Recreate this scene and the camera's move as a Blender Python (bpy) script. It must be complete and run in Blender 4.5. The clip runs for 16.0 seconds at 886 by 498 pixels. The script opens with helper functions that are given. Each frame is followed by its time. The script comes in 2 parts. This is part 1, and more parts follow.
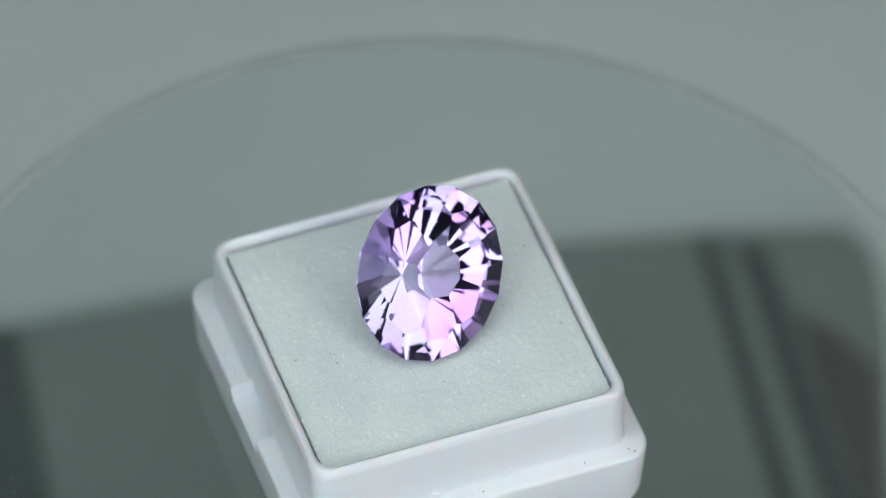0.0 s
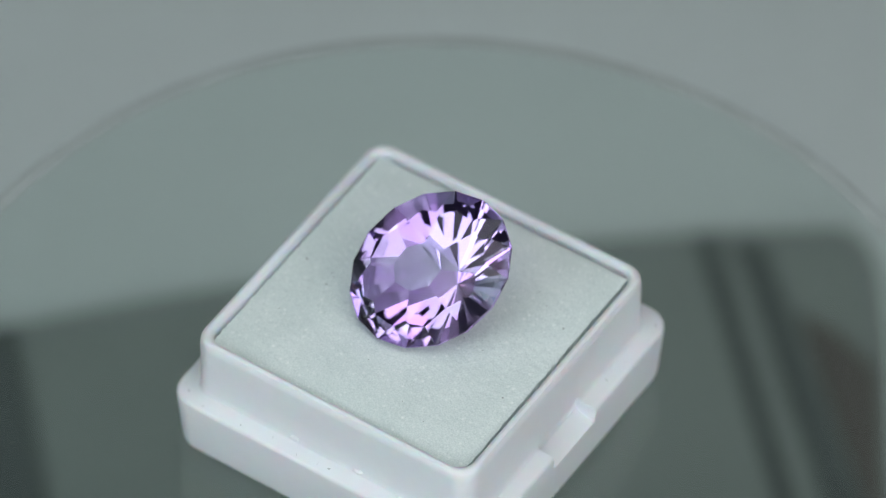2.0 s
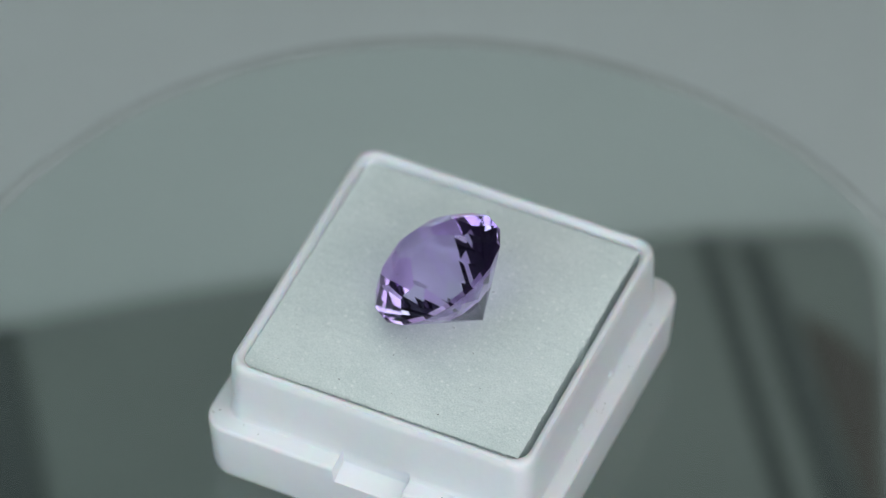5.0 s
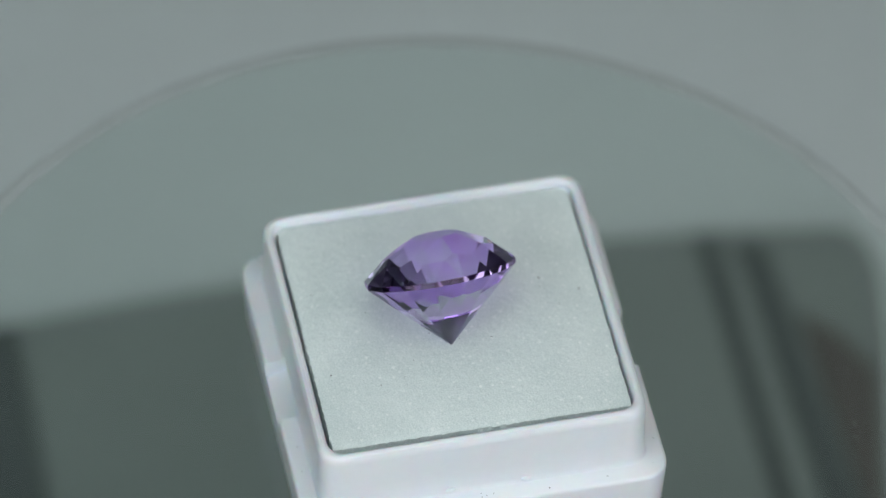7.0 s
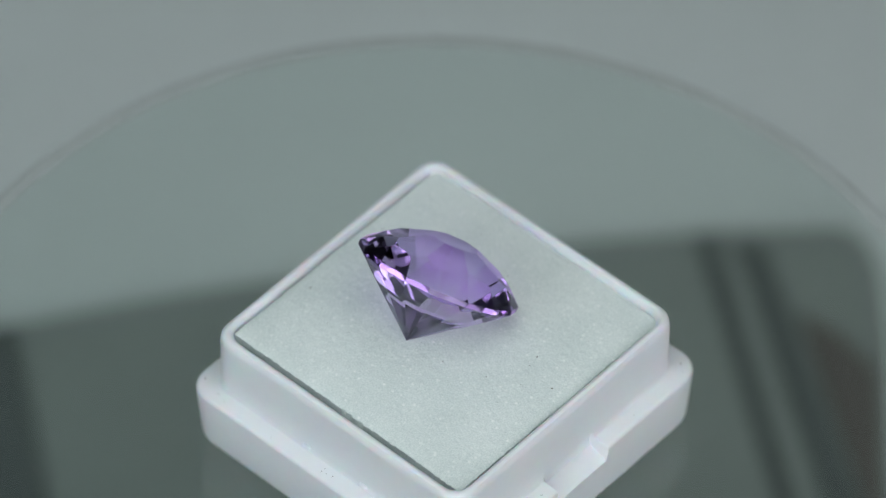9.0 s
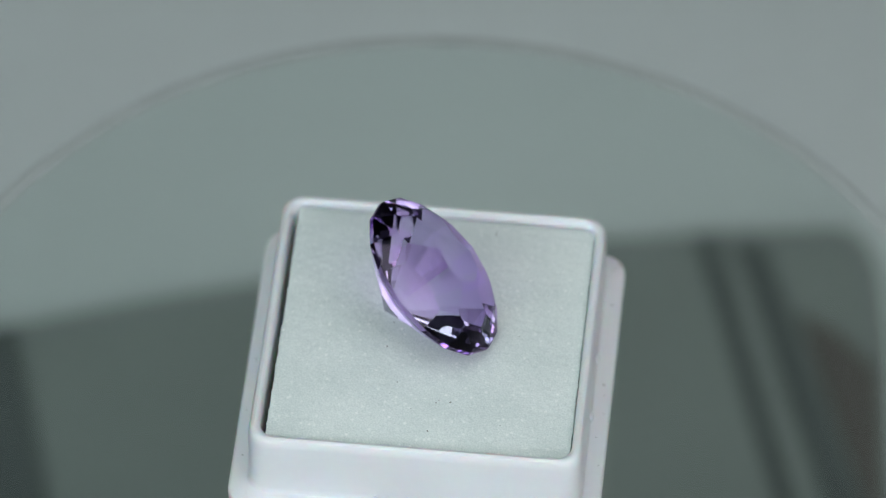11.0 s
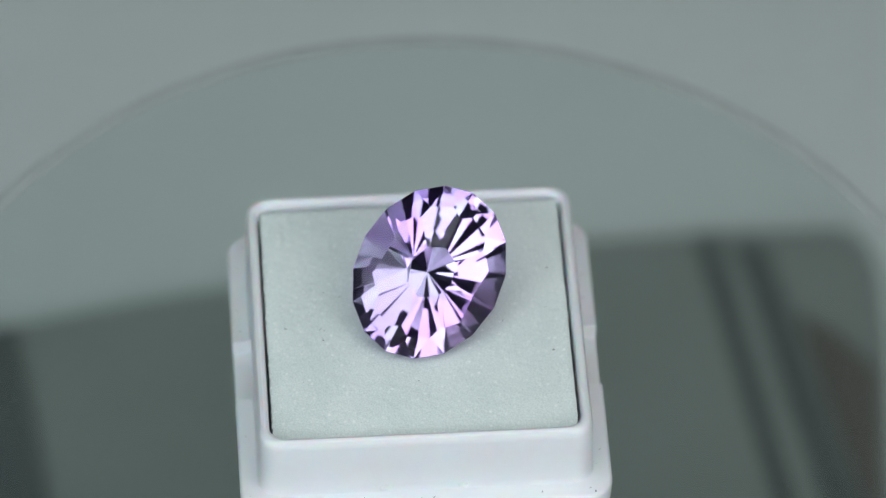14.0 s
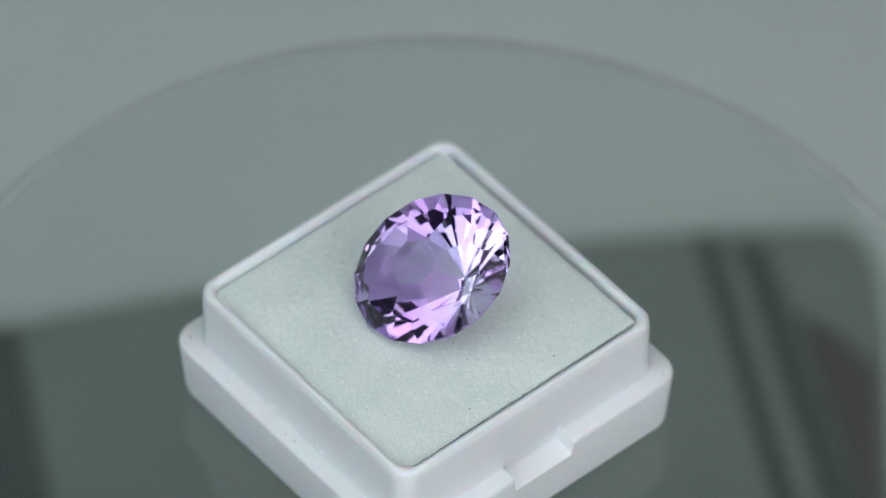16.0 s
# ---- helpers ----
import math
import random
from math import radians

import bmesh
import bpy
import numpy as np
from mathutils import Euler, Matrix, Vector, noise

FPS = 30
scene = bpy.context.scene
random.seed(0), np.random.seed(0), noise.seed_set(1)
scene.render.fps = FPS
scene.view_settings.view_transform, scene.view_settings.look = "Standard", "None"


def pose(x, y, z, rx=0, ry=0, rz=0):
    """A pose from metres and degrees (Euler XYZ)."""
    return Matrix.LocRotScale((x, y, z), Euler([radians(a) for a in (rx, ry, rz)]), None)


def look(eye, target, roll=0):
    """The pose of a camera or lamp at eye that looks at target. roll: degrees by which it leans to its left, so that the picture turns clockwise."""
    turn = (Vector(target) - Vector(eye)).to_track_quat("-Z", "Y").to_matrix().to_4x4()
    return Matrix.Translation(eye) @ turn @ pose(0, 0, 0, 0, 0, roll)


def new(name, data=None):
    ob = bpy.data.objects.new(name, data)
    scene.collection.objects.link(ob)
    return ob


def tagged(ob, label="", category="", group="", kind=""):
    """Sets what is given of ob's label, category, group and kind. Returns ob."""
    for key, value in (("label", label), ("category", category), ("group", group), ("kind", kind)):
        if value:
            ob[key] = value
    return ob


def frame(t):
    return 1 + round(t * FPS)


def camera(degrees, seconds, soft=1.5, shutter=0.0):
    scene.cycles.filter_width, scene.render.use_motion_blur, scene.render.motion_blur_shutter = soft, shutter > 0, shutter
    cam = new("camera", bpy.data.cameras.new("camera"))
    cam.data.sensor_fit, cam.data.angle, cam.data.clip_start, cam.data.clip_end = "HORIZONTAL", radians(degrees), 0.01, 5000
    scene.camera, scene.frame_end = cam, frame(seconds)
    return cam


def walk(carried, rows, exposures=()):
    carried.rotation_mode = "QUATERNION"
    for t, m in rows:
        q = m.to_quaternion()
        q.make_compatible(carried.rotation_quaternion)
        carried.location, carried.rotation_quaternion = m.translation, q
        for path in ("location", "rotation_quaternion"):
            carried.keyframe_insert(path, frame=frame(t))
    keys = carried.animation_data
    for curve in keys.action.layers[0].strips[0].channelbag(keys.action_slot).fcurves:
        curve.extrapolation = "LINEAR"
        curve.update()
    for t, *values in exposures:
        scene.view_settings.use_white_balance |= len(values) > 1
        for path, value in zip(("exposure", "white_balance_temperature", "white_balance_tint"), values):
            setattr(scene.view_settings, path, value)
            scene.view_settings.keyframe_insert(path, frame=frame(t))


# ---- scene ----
# A faceted stone on a small display box that turns on a glossy disc between soft light panels.
MM = 0.001

# ---------- camera ----------
cam = camera(7.993, 16.0, soft=1.35)
EYE, AIM = (0.0, -0.34805, 0.41411), (0.00070, 0.01873, 0.0)
cam.data.dof.use_dof = True
cam.data.dof.focus_distance = 0.5235
cam.data.dof.aperture_fstop = 21.0
walk(cam, [(0.0, look(EYE, AIM, 0.47)), (16.0, look(EYE, AIM, 0.47))],
     [(0.0, 0.0), (1.5, 0.0), (3.0, -0.03), (6.5, -0.05), (9.0, -0.03), (11.5, 0.0), (13.0, 0.0), (14.5, 0.0), (16.0, -0.03)])

# ---------- the turn of the disc ----------
RATE, YAW = 26.880, 110.22                      # degrees a second (clockwise from above), yaw at the start
BOX_OFF = (-1.450 * MM, -0.267 * MM)            # box centre off the axis


def disc_pose(t):
    return pose(-0.08 * MM, -2.36 * MM, 0, 0, 0, -RATE * t)


def box_pose(t):
    return pose(0, 0, 0, 0, 0, -RATE * t) @ pose(BOX_OFF[0], BOX_OFF[1], 0, 0, 0, YAW)


# ---------- light ----------
world = bpy.data.worlds.new("world")
world.use_nodes = True
world.node_tree.nodes["Background"].inputs[0].default_value = (0.80, 0.86, 0.88, 1)
world.node_tree.nodes["Background"].inputs[1].default_value = 0.03
scene.world = world
scene.view_settings.exposure = 0.0
TOP_LIGHT, FRONT_LIGHT, LOW_LIGHT = 1.78, 2.30, 2.85


# ---------- materials ----------
def material(name, color, rough=0.5, metal=0.0, vary=0.0, scale=200.0, bump=0.0, bump_scale=800.0, **more):
    m = bpy.data.materials.new(name)
    m.use_nodes = True
    nt = m.node_tree
    b = nt.nodes["Principled BSDF"]
    b.inputs["Base Color"].default_value = (*color, 1)
    b.inputs["Roughness"].default_value = rough
    b.inputs["Metallic"].default_value = metal
    for k, v in more.items():
        b.inputs[k.replace("_", " ")].default_value = v
    co = nt.nodes.new("ShaderNodeTexCoord")
    if vary:
        n1, n2 = nt.nodes.new("ShaderNodeTexNoise"), nt.nodes.new("ShaderNodeTexNoise")
        n1.inputs["Scale"].default_value, n2.inputs["Scale"].default_value = scale, scale * 9
        n1.inputs["Detail"].default_value = 4
        mix = nt.nodes.new("ShaderNodeMath")
        mix.operation = "MULTIPLY_ADD"
        mix.inputs[1].default_value = 0.45
        ramp = nt.nodes.new("ShaderNodeValToRGB")
        ramp.color_ramp.elements[0].position, ramp.color_ramp.elements[1].position = 0.45, 1.0
        ramp.color_ramp.elements[0].color = (*[c * (1 - vary) for c in color], 1)
        ramp.color_ramp.elements[1].color = (*[min(1, c * (1 + vary)) for c in color], 1)
        for n in (n1, n2):
            nt.links.new(co.outputs["Object"], n.inputs["Vector"])
        nt.links.new(n2.outputs["Fac"], mix.inputs[0])
        nt.links.new(n1.outputs["Fac"], mix.inputs[2])
        nt.links.new(mix.outputs[0], ramp.inputs[0])
        nt.links.new(ramp.outputs[0], b.inputs["Base Color"])
    if bump:
        n3, bp = nt.nodes.new("ShaderNodeTexNoise"), nt.nodes.new("ShaderNodeBump")
        n3.inputs["Scale"].default_value, n3.inputs["Detail"].default_value = bump_scale, 5
        bp.inputs["Strength"].default_value, bp.inputs["Distance"].default_value = bump, 0.0002
        nt.links.new(co.outputs["Object"], n3.inputs["Vector"])
        nt.links.new(n3.outputs["Fac"], bp.inputs["Height"])
        nt.links.new(bp.outputs[0], b.inputs["Normal"])
    return m


def glow(name, color, strength):
    m = bpy.data.materials.new(name)
    m.use_nodes = True
    nt = m.node_tree
    nt.nodes.remove(nt.nodes["Principled BSDF"])
    e = nt.nodes.new("ShaderNodeEmission")
    e.inputs[0].default_value, e.inputs[1].default_value = (*color, 1), strength
    nt.links.new(e.outputs[0], nt.nodes["Material Output"].inputs[0])
    return m


def stone_material(name, rough, tint_share):
    """Polished or ground amethyst; the share of tint stands in for light absorbed inside the stone."""
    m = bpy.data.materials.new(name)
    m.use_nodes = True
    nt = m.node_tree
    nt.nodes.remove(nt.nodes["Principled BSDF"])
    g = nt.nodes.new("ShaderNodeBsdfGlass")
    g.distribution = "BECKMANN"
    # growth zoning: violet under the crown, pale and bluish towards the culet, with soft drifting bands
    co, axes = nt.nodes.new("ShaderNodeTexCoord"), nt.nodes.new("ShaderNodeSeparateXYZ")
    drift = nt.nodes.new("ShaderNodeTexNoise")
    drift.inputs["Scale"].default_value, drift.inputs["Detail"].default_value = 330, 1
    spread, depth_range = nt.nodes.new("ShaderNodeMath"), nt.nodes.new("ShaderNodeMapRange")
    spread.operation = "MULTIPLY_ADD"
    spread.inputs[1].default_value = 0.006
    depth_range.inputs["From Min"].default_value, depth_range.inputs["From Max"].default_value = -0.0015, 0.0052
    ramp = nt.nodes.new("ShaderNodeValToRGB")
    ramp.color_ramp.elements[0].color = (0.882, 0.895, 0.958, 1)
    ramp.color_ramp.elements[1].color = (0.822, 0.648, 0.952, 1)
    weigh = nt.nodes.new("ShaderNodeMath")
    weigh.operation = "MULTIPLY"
    weigh.inputs[1].default_value = tint_share
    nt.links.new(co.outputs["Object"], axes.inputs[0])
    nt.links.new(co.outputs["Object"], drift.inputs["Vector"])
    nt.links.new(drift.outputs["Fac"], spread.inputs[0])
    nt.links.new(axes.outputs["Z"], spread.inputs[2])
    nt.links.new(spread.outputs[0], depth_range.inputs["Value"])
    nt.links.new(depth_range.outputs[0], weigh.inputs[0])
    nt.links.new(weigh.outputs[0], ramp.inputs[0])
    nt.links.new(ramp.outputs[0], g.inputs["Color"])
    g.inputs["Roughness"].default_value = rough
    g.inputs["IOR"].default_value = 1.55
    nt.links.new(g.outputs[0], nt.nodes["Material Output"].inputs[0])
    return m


def foam_material():
    m = material("foam", (0.78, 0.85, 0.83), 0.95)
    nt = m.node_tree
    b = nt.nodes["Principled BSDF"]
    co = nt.nodes["Texture Coordinate"]
    cells, grain, fine = (nt.nodes.new("ShaderNodeTexVoronoi"), nt.nodes.new("ShaderNodeTexNoise"), nt.nodes.new("ShaderNodeTexNoise"))
    cells.inputs["Scale"].default_value = 5200
    grain.inputs["Scale"].default_value, grain.inputs["Detail"].default_value = 260, 6
    fine.inputs["Scale"].default_value, fine.inputs["Detail"].default_value = 7500, 3
    for n in (cells, grain, fine):
        nt.links.new(co.outputs["Object"], n.inputs["Vector"])
    add = nt.nodes.new("ShaderNodeMath")
    add.operation = "MULTIPLY_ADD"
    add.inputs[1].default_value = 0.5
    nt.links.new(grain.outputs["Fac"], add.inputs[0])
    nt.links.new(fine.outputs["Fac"], add.inputs[2])
    ramp = nt.nodes.new("ShaderNodeValToRGB")
    e = ramp.color_ramp.elements
    e[0].position, e[0].color = 0.50, (0.61, 0.70, 0.685, 1)
    e[1].position, e[1].color = 0.98, (0.80, 0.87, 0.85, 1)
    nt.links.new(add.outputs[0], ramp.inputs[0])
    # pale flecks painted into the colour for the foam's sparkle
    sparkles, pick, sparkle_mix = nt.nodes.new("ShaderNodeTexVoronoi"), nt.nodes.new("ShaderNodeValToRGB"), nt.nodes.new("ShaderNodeMix")
    sparkles.inputs["Scale"].default_value = 1500
    nt.links.new(co.outputs["Object"], sparkles.inputs["Vector"])
    pick.color_ramp.elements[0].position, pick.color_ramp.elements[0].color = 0.10, (1, 1, 1, 1)
    pick.color_ramp.elements[1].position, pick.color_ramp.elements[1].color = 0.26, (0, 0, 0, 1)
    nt.links.new(sparkles.outputs["Distance"], pick.inputs[0])
    sparkle_mix.data_type = "RGBA"
    sparkle_mix.inputs["B"].default_value = (0.90, 0.95, 0.93, 1)
    half = nt.nodes.new("ShaderNodeMath")
    half.operation = "MULTIPLY"
    nt.links.new(pick.outputs[0], half.inputs[0])
    nt.links.new(sparkles.outputs["Color"], half.inputs[1])
    nt.links.new(half.outputs[0], sparkle_mix.inputs["Factor"])
    nt.links.new(ramp.outputs[0], sparkle_mix.inputs["A"])
    nt.links.new(sparkle_mix.outputs["Result"], b.inputs["Base Color"])
    bump, bump2 = nt.nodes.new("ShaderNodeBump"), nt.nodes.new("ShaderNodeBump")
    bump.inputs["Strength"].default_value, bump.inputs["Distance"].default_value = 0.30, 0.00006
    bump2.inputs["Strength"].default_value, bump2.inputs["Distance"].default_value = 0.35, 0.00008
    nt.links.new(cells.outputs["Distance"], bump.inputs["Height"])
    nt.links.new(add.outputs[0], bump2.inputs["Height"])
    nt.links.new(bump.outputs[0], bump2.inputs["Normal"])
    nt.links.new(bump2.outputs[0], b.inputs["Normal"])
    return m


def glass_material(name, color, rough=0.0):
    m = bpy.data.materials.new(name)
    m.use_nodes = True
    nt = m.node_tree
    nt.nodes.remove(nt.nodes["Principled BSDF"])
    g = nt.nodes.new("ShaderNodeBsdfGlass")
    g.inputs["Color"].default_value = (*color, 1)
    g.inputs["Roughness"].default_value, g.inputs["IOR"].default_value = rough, 1.42
    nt.links.new(g.outputs[0], nt.nodes["Material Output"].inputs[0])
    return m


PLASTIC = material("white_plastic", (0.80, 0.825, 0.86), 0.30, vary=0.02, scale=120, bump=0.05, bump_scale=500, Subsurface_Weight=0.25, Subsurface_Scale=0.0012)
FOAM = foam_material()
# four shares of one tint, standing for shorter and longer light paths
FACET_TINTS = [stone_material("amethyst_" + word, 0.0, share) for word, share in (("pale", 0.12), ("light", 0.40), ("mid", 0.72), ("deep", 1.0))]
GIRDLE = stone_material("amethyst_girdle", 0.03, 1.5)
EDGE = material("ground_edge", (0.39, 0.432, 0.426), 0.5, vary=0.08, scale=300)
DISC = glass_material("turntable_glass", (0.945, 0.975, 0.962))
TABLE = material("table_top", (0.57, 0.63, 0.625), 0.6, vary=0.03, scale=25, bump=0.02)
MAT = material("mat", (0.225, 0.258, 0.245), 0.8, vary=0.06, scale=60)
STRAP = material("dark_strap", (0.098, 0.117, 0.113), 0.8, vary=0.1, scale=60)
BROWN = material("brown_cloth", (0.120, 0.113, 0.103), 0.9, vary=0.1, scale=60)
# pale bluish so that its bounce lifts the stone's darkest facets
ROOM = material("room_fill_paint", (0.70, 0.70, 0.78), 0.9, vary=0.1, scale=3)
DUST = material("dust", (0.05, 0.045, 0.04), 0.9)
LINT = material("lint", (0.34, 0.38, 0.36), 0.9)
CASE = material("panel_case", (0.08, 0.08, 0.09), 0.5)
TOP_GLOW = glow("top_diffuser", (0.925, 1.0, 0.965), TOP_LIGHT)
LOW_GLOW = glow("low_diffuser", (0.91, 0.955, 1.0), LOW_LIGHT)
# cool left and pinkish right tints added to vary the facet colours
LEFT_GLOW = glow("cool_diffuser", (0.80, 0.94, 1.0), FRONT_LIGHT)
RIGHT_GLOW = glow("warm_diffuser", (0.985, 0.945, 0.985), FRONT_LIGHT)


# ---------- mesh helpers ----------
def part(name, bm, mat, parent=None, label="", smooth=False):
    me = bpy.data.meshes.new(name)
    bm.to_mesh(me)
    bm.free()
    me.materials.append(mat)
    if smooth:
        me.polygons.foreach_set("use_smooth", [True] * len(me.polygons))
    ob = new(name, me)
    if parent is not None:
        ob.parent = parent
    if label:
        ob["label"] = label
    return ob


def slab(x0, x1, y0, y1, z0, z1, bevel=0.0):
    bm = bmesh.new()
    bmesh.ops.create_cube(bm, size=1)
    for v in bm.verts:
        v.co = Vector((x0 + (v.co.x + 0.5) * (x1 - x0), y0 + (v.co.y + 0.5) * (y1 - y0), z0 + (v.co.z + 0.5) * (z1 - z0)))
    if bevel:
        bmesh.ops.bevel(bm, geom=bm.edges[:], offset=bevel, segments=2, affect="EDGES")
    return bm


def sheet_xy(outline, z, thick):
    """A flat sheet of given outline and thickness that lies at height z, in mm."""
    bm = bmesh.new()
    f = bm.faces.new([bm.verts.new(((x - 1.0) * MM, (y - 1.2) * MM, z * MM)) for x, y in outline])
    out = bmesh.ops.extrude_face_region(bm, geom=[f])
    bmesh.ops.translate(bm, vec=(0, 0, thick * MM), verts=[v for v in out["geom"] if isinstance(v, bmesh.types.BMVert)])
    bmesh.ops.recalc_face_normals(bm, faces=bm.faces[:])
    return bm


def lathe(profile, steps):
    """A closed turned body from (radius, z) in mm, from the axis to the axis."""
    bm = bmesh.new()
    rings = []
    for r, z in profile:
        if r < 1e-6:
            rings.append([bm.verts.new((0, 0, z * MM))])
        else:
            rings.append([bm.verts.new((r * MM * math.cos(2 * math.pi * i / steps), r * MM * math.sin(2 * math.pi * i / steps), z * MM)) for i in range(steps)])
    for a, b in zip(rings, rings[1:]):
        for i in range(steps):
            j = (i + 1) % steps
            if len(a) == 1:
                bm.faces.new((a[0], b[j], b[i]))
            elif len(b) == 1:
                bm.faces.new((a[i], a[j], b[0]))
            else:
                bm.faces.new((a[i], a[j], b[j], b[i]))
    bmesh.ops.recalc_face_normals(bm, faces=bm.faces[:])
    return bm


# ---------- setting ----------
def build_setting():
    tagged(part("table_top", slab(-0.9, 0.9, -0.9, 0.9, -0.11, -0.080), TABLE), "smooth light grey matt table top", "table", kind="structure")
    # shell added out of view, only to be seen through the stone
    room = tagged(new("room_shell"), "unseen pale room walls added as fill for the stone", "room", kind="structure")
    for b in ((-2, 2, -2.1, -2.0, -0.8, 1.8), (-2, 2, 2.0, 2.1, -0.8, 1.8), (-2.1, -2, -2, 2, -0.8, 1.8), (2, 2.1, -2, 2, -0.8, 1.8)):
        part("wall", slab(*b), ROOM, room)
    tagged(part("ceiling", slab(-2.1, 2.1, -2.1, 2.1, 1.8, 1.9), ROOM), "unseen pale ceiling added as fill", "ceiling", kind="structure")
    tagged(part("floor", slab(-2.1, 2.1, -2.1, 2.1, -0.9, -0.8), ROOM), "unseen pale floor added as fill", "floor", kind="structure")


def light_panel(name, label, size, m, mat):
    """A flat lamp: a dark tray with a glowing diffuser in front, facing its own -z."""
    w, h = size
    ob = tagged(new(name), label, "light panel")
    part("case", slab(-w / 2 - 0.006, w / 2 + 0.006, -h / 2 - 0.006, h / 2 + 0.006, 0.002, 0.014, 0.001), CASE, ob)
    part("diffuser", slab(-w / 2, w / 2, -h / 2, h / 2, 0.0, 0.0019), mat, ob, "glowing white diffuser")
    ob.matrix_basis = m
    return ob


def build_lights():
    light_panel("top_light_panel", "large glowing softbox hung above the turntable", (0.52, 0.53), pose(0, -0.14, 0.62), TOP_GLOW)
    light_panel("front_light_panel", "white softbox beside the camera, with an added cool tint", (0.28, 0.37), look((-0.31, -0.31, 0.36), (0, 0, 0.0)), LEFT_GLOW)
    light_panel("front_light_panel", "white softbox beside the camera, with an added warm tint", (0.28, 0.37), look((0.31, -0.31, 0.36), (0, 0, 0.0)), RIGHT_GLOW)
    light_panel("low_light_panel", "low white softbox under the camera", (0.56, 0.20), look((0, -0.45, 0.165), (0, 0, 0.0)), LOW_GLOW)


def build_under():
    """What lies on the board under the glass."""
    mat = tagged(part("dark_mat", sheet_xy([(-150, -60), (46, -60), (47.4, 78), (46.9, 86.5), (45.8, 90.4), (43.6, 92.6), (27.7, 91.6), (13.5, 90.1), (-4, 86.9), (-24.5, 83.0), (-44.6, 77.8), (-150, 49)], -80, 1.5), MAT),
                 "dull grey-green mat under the glass", "mat")
    tagged(part("dark_pad", sheet_xy([(-140, -50), (-29, -50), (-33, 30), (-37.7, 55), (-42, 77.5), (-140, 50)], -78.5, 1.0), STRAP), "blackish pad lying on the grey-green mat", "pad")
    tagged(part("dark_strip", sheet_xy([(28.1, 90.8), (30.1, 90.8), (37.2, 55.6), (44.8, 16), (42.6, 16), (35.4, 55.6)], -78.5, 0.8), STRAP), "narrow blackish strip lying on the mat", "strip", "strips on the mat")
    tagged(part("dark_strip", sheet_xy([(32.4, 90.0), (35.4, 88.8), (43.5, 55.6), (44.6, 50), (41.5, 50), (40.2, 55.6)], -78.5, 0.8), STRAP), "broad blackish strip lying on the mat", "strip", "strips on the mat")
    tagged(part("brown_pad", sheet_xy([(38.6, 80.2), (42.4, 77.5), (46.2, 72.5), (45.9, 50), (45.2, 50), (44.3, 55.6)], -78.5, 0.8), BROWN), "brown-black wedge lying on the mat", "pad")


# ---------- turning things ----------
def build_disc():
    ob = tagged(new("turntable"), "round clear glass turntable plate with dust", "turntable")
    R = 46.9
    plate = part("plate", lathe([(0, -0.02), (R - 0.35, -0.02), (R - 0.35, -0.62), (0, -0.62)], 256), DISC, ob, "clear greenish glass plate")
    part("edge", lathe([(R - 1.5, 0.0), (R - 0.25, 0.0), (R, -0.2), (R, -0.5), (R - 0.25, -0.7), (R - 0.34, -0.66), (R - 0.12, -0.48), (R - 0.12, -0.22), (R - 0.3, -0.014), (R - 1.5, -0.014), (R - 1.5, 0.0)], 256), EDGE, ob, "frosted grey ground edge")
    part("spindle", lathe([(0, -0.66), (7, -0.66), (7.4, -1.0), (7.4, -70), (20, -72), (20, -80), (0, -80)], 64), CASE, ob, "dark drive spindle")
    return ob


def rounded_square(half, r, marks):
    """Points round a square with rounded corners, anticlockwise, with stops at given places along two of its sides."""
    pts = []
    for k in range(4):
        a0 = k * math.pi / 2
        c, s = math.cos(a0), math.sin(a0)
        side = []
        for u in marks[k % 2]:
            side.append((half, u))
        for i in range(9):
            b = math.pi / 2 * i / 8
            side.append((half - r + r * math.cos(b), half - r + r * math.sin(b)))
        pts += [(x * c - y * s, x * s + y * c, k, y if i2 < len(marks[k % 2]) else None) for i2, (x, y) in enumerate(side)]
    return pts


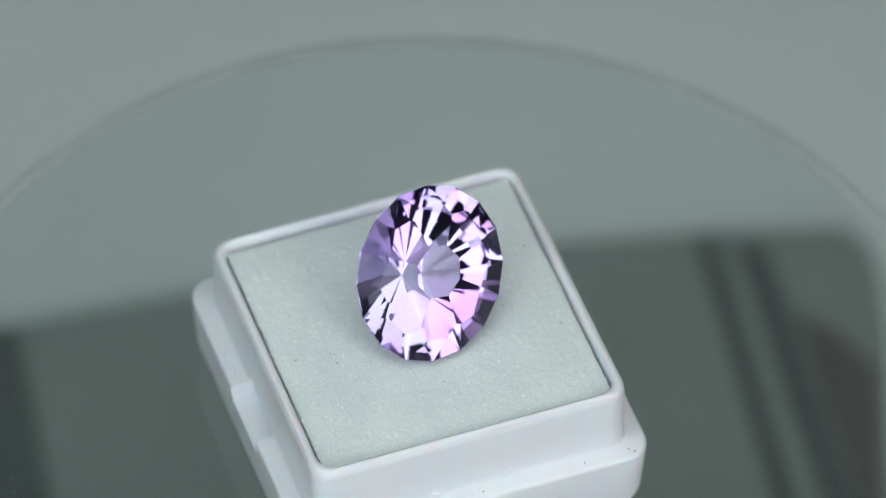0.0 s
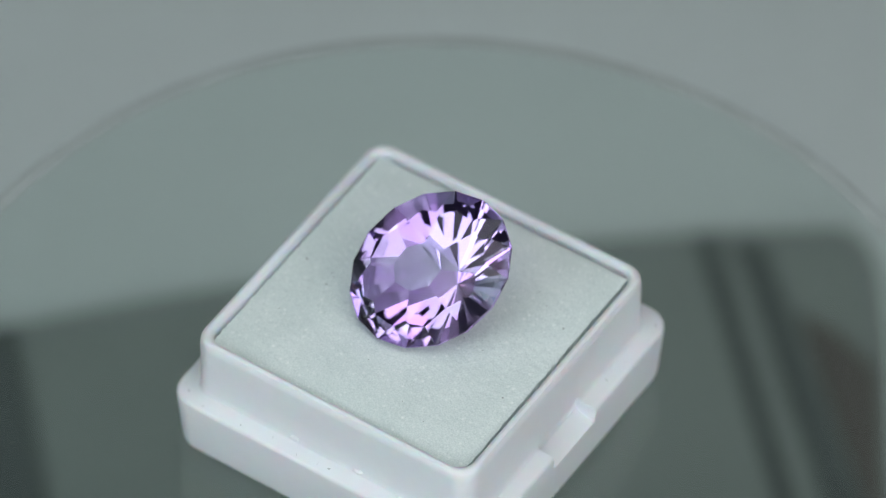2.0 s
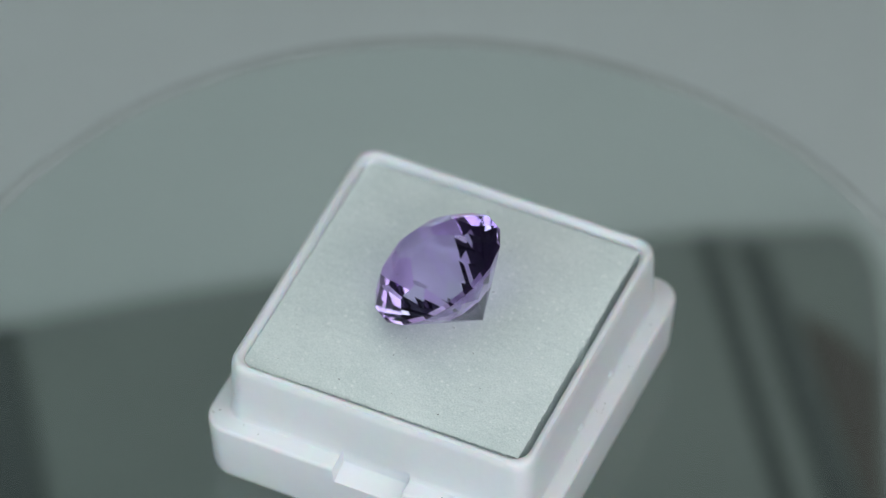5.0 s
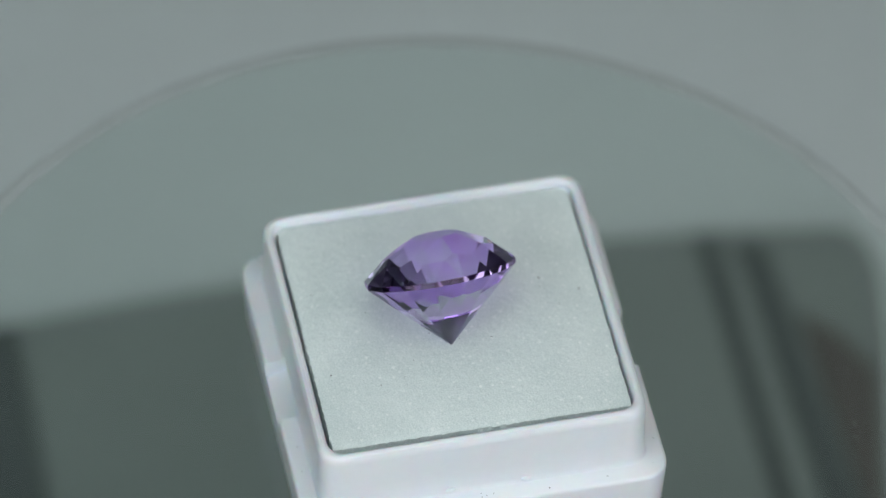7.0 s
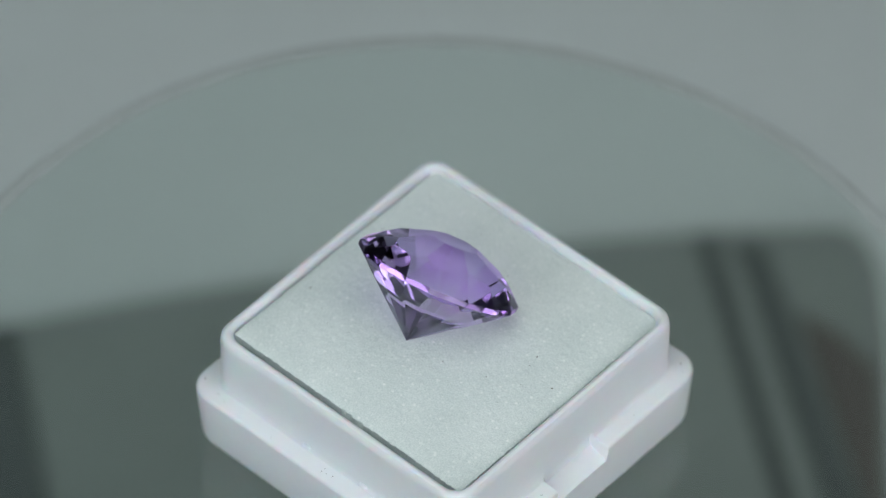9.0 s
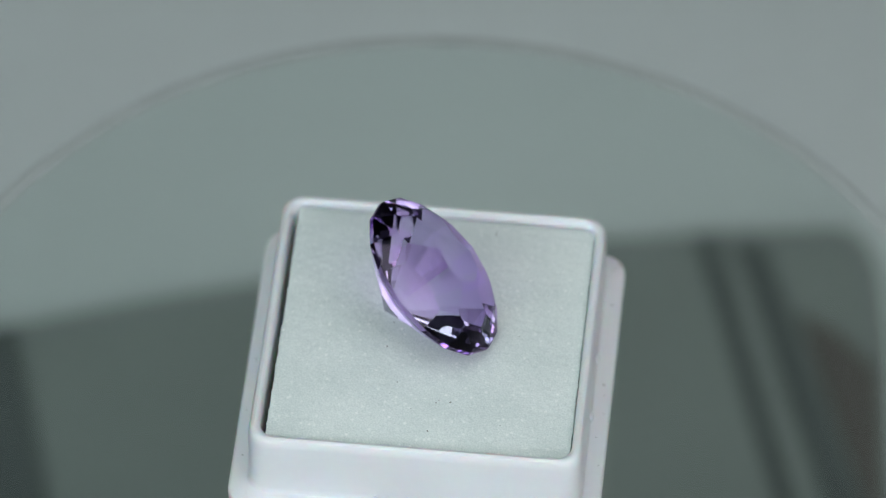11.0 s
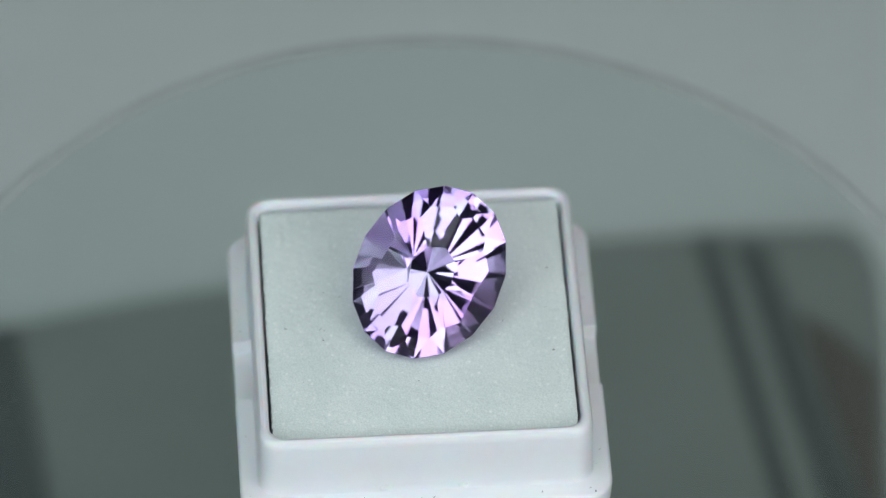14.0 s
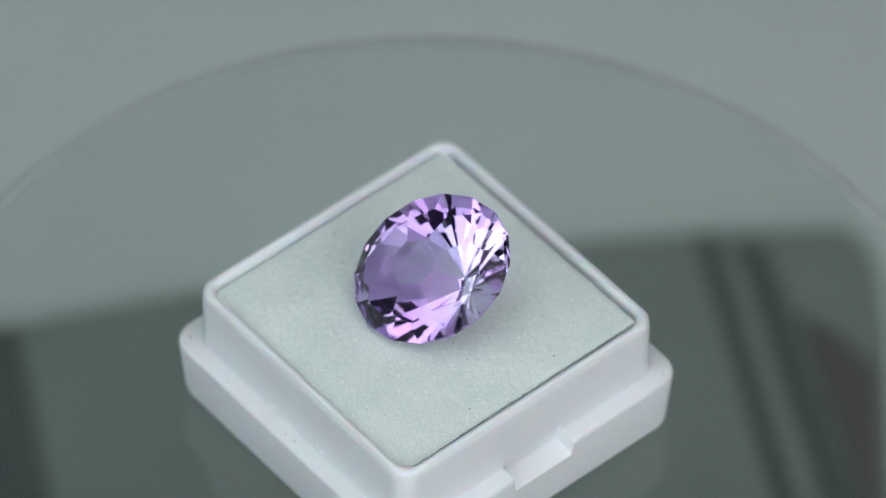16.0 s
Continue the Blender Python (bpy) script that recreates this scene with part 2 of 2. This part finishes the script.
def build_box():
    ob = tagged(new("gem_box"), "open square white plastic gem display box", "box")
    W = 15.5
    plain = [(2.62, 2.5), (2.60, 12.2), (2.54, 12.62), (2.38, 12.88), (2.15, 12.96), (1.9, 12.86), (1.72, 12.55), (1.66, 12.0),
             (1.64, 7.2), (1.62, 6.80), (1.52, 6.60), (1.34, 6.53), (0.34, 6.47), (0.15, 6.41), (0.04, 6.28), (0.0, 6.05),
             (0.10, 4.2), (0.30, 0.9), (0.42, 0.4), (0.75, 0.08), (1.2, 0.0)]
    notch = [(2.62, 2.5), (2.60, 12.2), (2.54, 12.62), (2.38, 12.88), (2.15, 12.96), (1.9, 12.86), (1.72, 12.55), (1.66, 12.0),
             (1.64, 7.35), (1.66, 7.22), (1.84, 7.12), (1.98, 6.85), (2.0, 5.9), (1.9, 5.55), (1.5, 5.3), (0.08, 4.85),
             (0.10, 4.6), (0.30, 0.9), (0.42, 0.4), (0.75, 0.08), (1.2, 0.0)]
    cut = 3.2
    marks = [[-11, -7, -3.5, 0, 3.5, 7, 11], [-11, -7, -cut - 0.2, -cut, -cut + 0.14, -cut + 0.5, 0, cut - 0.5, cut - 0.14, cut, cut + 0.2, 7, 11]]
    bm = bmesh.new()
    rings = []
    n = len(plain)
    for j in range(n):
        ring = []
        base = rounded_square(W, 2.2, marks)
        for (bx, by, k, u) in base:
            inside = u is not None and k % 2 == 1 and abs(u) < cut - 1e-6
            inset, z = (notch if inside else plain)[j]
            ring.append((bx, by, inset, z))
        rings.append(ring)
    verts = []
    for ring in rings:
        row = []
        for (bx, by, inset, z) in ring:
            # a smaller loop with a corner radius that shrinks slowly with the inset
            r = max(0.9, 2.2 - 0.28 * inset)
            h = W - inset
            q = W - 2.2
            cx, cy = max(-q, min(q, bx)), max(-q, min(q, by))
            dx, dy = bx - cx, by - cy
            d = math.hypot(dx, dy)
            corner = abs(bx) > q + 1e-9 and abs(by) > q + 1e-9
            if corner:
                x = math.copysign(h - r, bx) + dx / d * r
                y = math.copysign(h - r, by) + dy / d * r
            else:
                x, y = (math.copysign(h, bx), by) if abs(bx) > abs(by) else (bx, math.copysign(h, by))
                x, y = max(-h, min(h, x)), max(-h, min(h, y))
                lim = h - r
                if abs(bx) > abs(by):
                    y = max(-lim, min(lim, y))
                else:
                    x = max(-lim, min(lim, x))
            row.append(bm.verts.new((x * MM, y * MM, z * MM)))
        verts.append(row)
    m = len(verts[0])
    for a, b in zip(verts, verts[1:]):
        for i in range(m):
            bm.faces.new((a[i], b[i], b[(i + 1) % m], a[(i + 1) % m]))
    bm.faces.new(verts[0])
    bm.faces.new(verts[-1])
    bmesh.ops.recalc_face_normals(bm, faces=bm.faces[:])
    body = part("tray", bm, PLASTIC, ob, smooth=True)
    body.data.set_sharp_from_angle(angle=radians(38))
    # small moulded nubs along the two plain sides, on the ledge
    for s in (-1, 1):
        for x in (-3.0, 3.4):
            b = bmesh.new()
            bmesh.ops.create_icosphere(b, subdivisions=2, radius=0.30 * MM)
            bmesh.ops.scale(b, vec=(0.8, 1.5, 0.7), verts=b.verts)
            nub = part("snap_nub", b, PLASTIC, ob, smooth=True)
            nub.location = (s * 13.95 * MM, x * MM, 7.0 * MM)
    return ob


def foam_height(x, y):
    """Top of the foam in mm: slightly crowned, with a faint lean."""
    k = max(0.0, 1 - (x / 12.6) ** 2) * max(0.0, 1 - (y / 12.6) ** 2)
    return 12.36 + 0.82 * k ** 0.6 + 0.010 * x - 0.008 * y + 0.05 * noise.noise(Vector((x * 0.35, y * 0.35, 0)))


def build_foam():
    N, HX, HY = 150, 12.54, 12.58
    bm = bmesh.new()
    grid = []
    for i in range(N + 1):
        row = []
        for j in range(N + 1):
            x, y = (2 * i / N - 1) * HX, (2 * j / N - 1) * HY
            edge = min(HX - abs(x), HY - abs(y))
            rag = 0.0
            z = foam_height(x, y) + 0.035 * noise.noise(Vector((x * 2.2, y * 2.2, 3)))
            if edge < 0.3:
                rag = 0.13 * noise.noise(Vector((x * 2.6, y * 2.6, 7))) + 0.07 * noise.noise(Vector((x * 6.5, y * 6.5, 9))) - 0.04
                z -= 0.07 * (1 - edge / 0.3)
            x += math.copysign(rag, x) if abs(x) > HX - 0.3 else 0
            y += math.copysign(rag, y) if abs(y) > HY - 0.3 else 0
            row.append(bm.verts.new((x * MM, y * MM, z * MM)))
        grid.append(row)
    for i in range(N):
        for j in range(N):
            bm.faces.new((grid[i][j], grid[i + 1][j], grid[i + 1][j + 1], grid[i][j + 1]))
    rim = [e for e in bm.edges if e.is_boundary]
    out = bmesh.ops.extrude_edge_only(bm, edges=rim)
    low = [v for v in out["geom"] if isinstance(v, bmesh.types.BMVert)]
    for v in low:
        v.co.z = 3.0 * MM
    bmesh.ops.holes_fill(bm, edges=[e for e in bm.edges if e.is_boundary])
    bmesh.ops.recalc_face_normals(bm, faces=bm.faces[:])
    ob = part("foam_insert", bm, FOAM, smooth=True)
    ob.data.set_sharp_from_angle(angle=radians(50))
    return tagged(ob, "pale bluish-white foam pad set in the box", "foam pad")


def cut_stone():
    """An oval of sixteen sides, cut plane by plane: break facets, kites, eight mains and a small table above, three offset rows and a culet cone below."""
    girdle = 0.066
    flat = math.cos(math.pi / 16)

    def slope(r0, z0, r1, z1, count, start, side, ends=1.0):
        """A row whose facets pass, on their middle line, through (r0, z0) and (r1, z1); ends eases the slope across the narrow way of the oval."""
        out = []
        for i in range(count):
            az = 2 * math.pi * (i + start) / count
            rise = (z1 - z0) * (1 - (1 - ends) * math.sin(az) ** 2)
            angle = math.atan2(abs(rise), abs(r0 - r1))
            across = Vector((math.cos(az), math.sin(az), 0))
            out.append((across * math.sin(angle) + Vector((0, 0, side * math.cos(angle))), across * r0 + Vector((0, 0, z0))))
        return out

    planes = []
    for i in range(16):
        across = Vector((math.cos((i + 0.5) * math.pi / 8), math.sin((i + 0.5) * math.pi / 8), 0))
        planes.append((across, across * flat))
    planes += slope(flat, girdle, 0.840, 0.208, 16, 0.5, 1, 0.80)
    planes += slope(1.0, girdle, 0.715, 0.300, 16, 0.0, 1)
    planes += slope(0.690, 0.300, 0.285, 0.500, 8, 0.5, 1)
    planes += [(Vector((0, 0, 1)), Vector((0, 0, 0.500)))]
    planes += slope(flat, 0.0, 0.80, -0.172, 16, 0.5, -1, 0.97)
    planes += slope(1.0, 0.0, 0.55, -0.448, 16, 0.0, -1)
    planes += slope(0.80, -0.172, 0.31, -0.612, 16, 0.5, -1)
    planes += slope(0.42, -0.585, 0.0, -0.911, 8, 0.0, -1)
    bm = bmesh.new()
    bmesh.ops.create_cube(bm, size=3)
    for n, p in planes:
        cut = bmesh.ops.bisect_plane(bm, geom=bm.verts[:] + bm.edges[:] + bm.faces[:], dist=1e-6, plane_co=p, plane_no=n, clear_outer=True)
        rim = [e for e in cut["geom_cut"] if isinstance(e, bmesh.types.BMEdge) and e.is_boundary]
        if rim:
            bmesh.ops.contextual_create(bm, geom=rim)
    bmesh.ops.remove_doubles(bm, verts=bm.verts[:], dist=1e-4)
    for v in bm.verts:
        v.co = Vector((v.co.x * 7.50 * MM, v.co.y * 6.14 * MM, v.co.z * 6.75 * MM))
    bmesh.ops.recalc_face_normals(bm, faces=bm.faces[:])
    ob = tagged(new("faceted_gemstone"), "pale violet oval faceted amethyst lying tilted on foam", "gemstone")

    def zone_of(f):
        z = f.normal.z
        return "table_facet" if z > 0.999 else "girdle" if abs(z) < 0.02 else "crown" if z > 0 else "pavilion"

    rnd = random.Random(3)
    for zone in ("table_facet", "crown", "girdle", "pavilion"):
        piece = bm.copy()
        piece.normal_update()
        bmesh.ops.delete(piece, geom=[f for f in piece.faces if zone_of(f) != zone], context="FACES")
        if zone == "girdle":
            part(zone, piece, GIRDLE, ob)
            continue
        # random tint for each facet, painted in for differing light paths
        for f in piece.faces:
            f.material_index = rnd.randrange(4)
        surface = part(zone, piece, FACET_TINTS[0], ob)
        for mat in FACET_TINTS[1:]:
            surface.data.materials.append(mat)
    bm.free()
    return ob


def stone_local():
    cul = Vector((3.958, -0.869, 13.50))
    az, tilt, rot, d = radians(-178.2), radians(41.4), radians(57.0), 6.08
    n = Vector((math.cos(az) * math.sin(tilt), math.sin(az) * math.sin(tilt), math.cos(tilt)))
    u = Vector((-math.sin(az), math.cos(az), 0))
    v = n.cross(u)
    x, y = math.cos(rot) * u + math.sin(rot) * v, -math.sin(rot) * u + math.cos(rot) * v
    o = (cul + n * d) * MM
    return Matrix(((x.x, y.x, n.x, o.x), (x.y, y.y, n.y, o.y), (x.z, y.z, n.z, o.z), (0, 0, 0, 1)))


def specks(name, label, places, mat):
    """Tiny uneven grains at (x, y, z, size) in mm, all in one mesh."""
    bm = bmesh.new()
    rnd = random.Random(5)
    for x, y, z, s in places:
        made = bmesh.ops.create_icosphere(bm, subdivisions=1, radius=s * MM)
        turn = Matrix.Rotation(rnd.uniform(0, 6.28), 3, "Z")
        stretch = Vector((rnd.uniform(1.0, 2.2), rnd.uniform(0.6, 1.0), 0.5))
        for v in made["verts"]:
            v.co = turn @ Vector((v.co.x * stretch.x, v.co.y * stretch.y, v.co.z * stretch.z)) + Vector((x, y, z)) * MM
    ob = part(name, bm, mat)
    return tagged(ob, label, "dust", kind="stuff")


def build_dust():
    rnd = random.Random(11)
    foam = []
    for _ in range(26):
        x, y = rnd.uniform(-11.5, 11.5), rnd.uniform(-11.5, 11.5)
        foam.append((x, y, foam_height(x, y) + 0.02, rnd.choice((0.03, 0.04, 0.05, 0.07))))
    ledge = []
    for _ in range(40):
        s, u = rnd.randrange(4), rnd.uniform(-14, 14)
        w = rnd.uniform(14.2, 15.0)
        x, y = ((w, u), (-w, u), (u, w), (u, -w))[s]
        if s > 1 and abs(u) < 3.7:
            continue
        ledge.append((x, y, 6.5, rnd.choice((0.03, 0.04, 0.06))))
    plate = []
    for _ in range(110):
        r, a = 45 * math.sqrt(rnd.random()), rnd.uniform(0, 6.283)
        plate.append((r * math.cos(a), r * math.sin(a), 0.02, rnd.choice((0.03, 0.04, 0.05, 0.06, 0.10))))
    return (specks("foam_dust", "tiny dark specks on the foam pad", foam, DUST),
            specks("ledge_dust", "tiny dark specks on the box ledge", ledge, DUST),
            specks("disc_dust", "pale dust grains on the turntable disc", plate, LINT))


build_setting()
build_lights()
build_under()
turntable = build_disc()
gem_box = build_box()
foam_insert = build_foam()
stone = cut_stone()
foam_dust, ledge_dust, disc_dust = build_dust()


def motions():
    times = [0.2 * i for i in range(81)]
    foam_off = pose(-0.229 * MM, 0.017 * MM, 0)
    for ob, local in ((gem_box, Matrix()), (ledge_dust, Matrix()), (foam_insert, foam_off), (foam_dust, foam_off), (stone, stone_local())):
        walk(ob, [(t, box_pose(t) @ local) for t in times])
    for ob in (turntable, disc_dust):
        walk(ob, [(t, disc_pose(t)) for t in times])


motions()
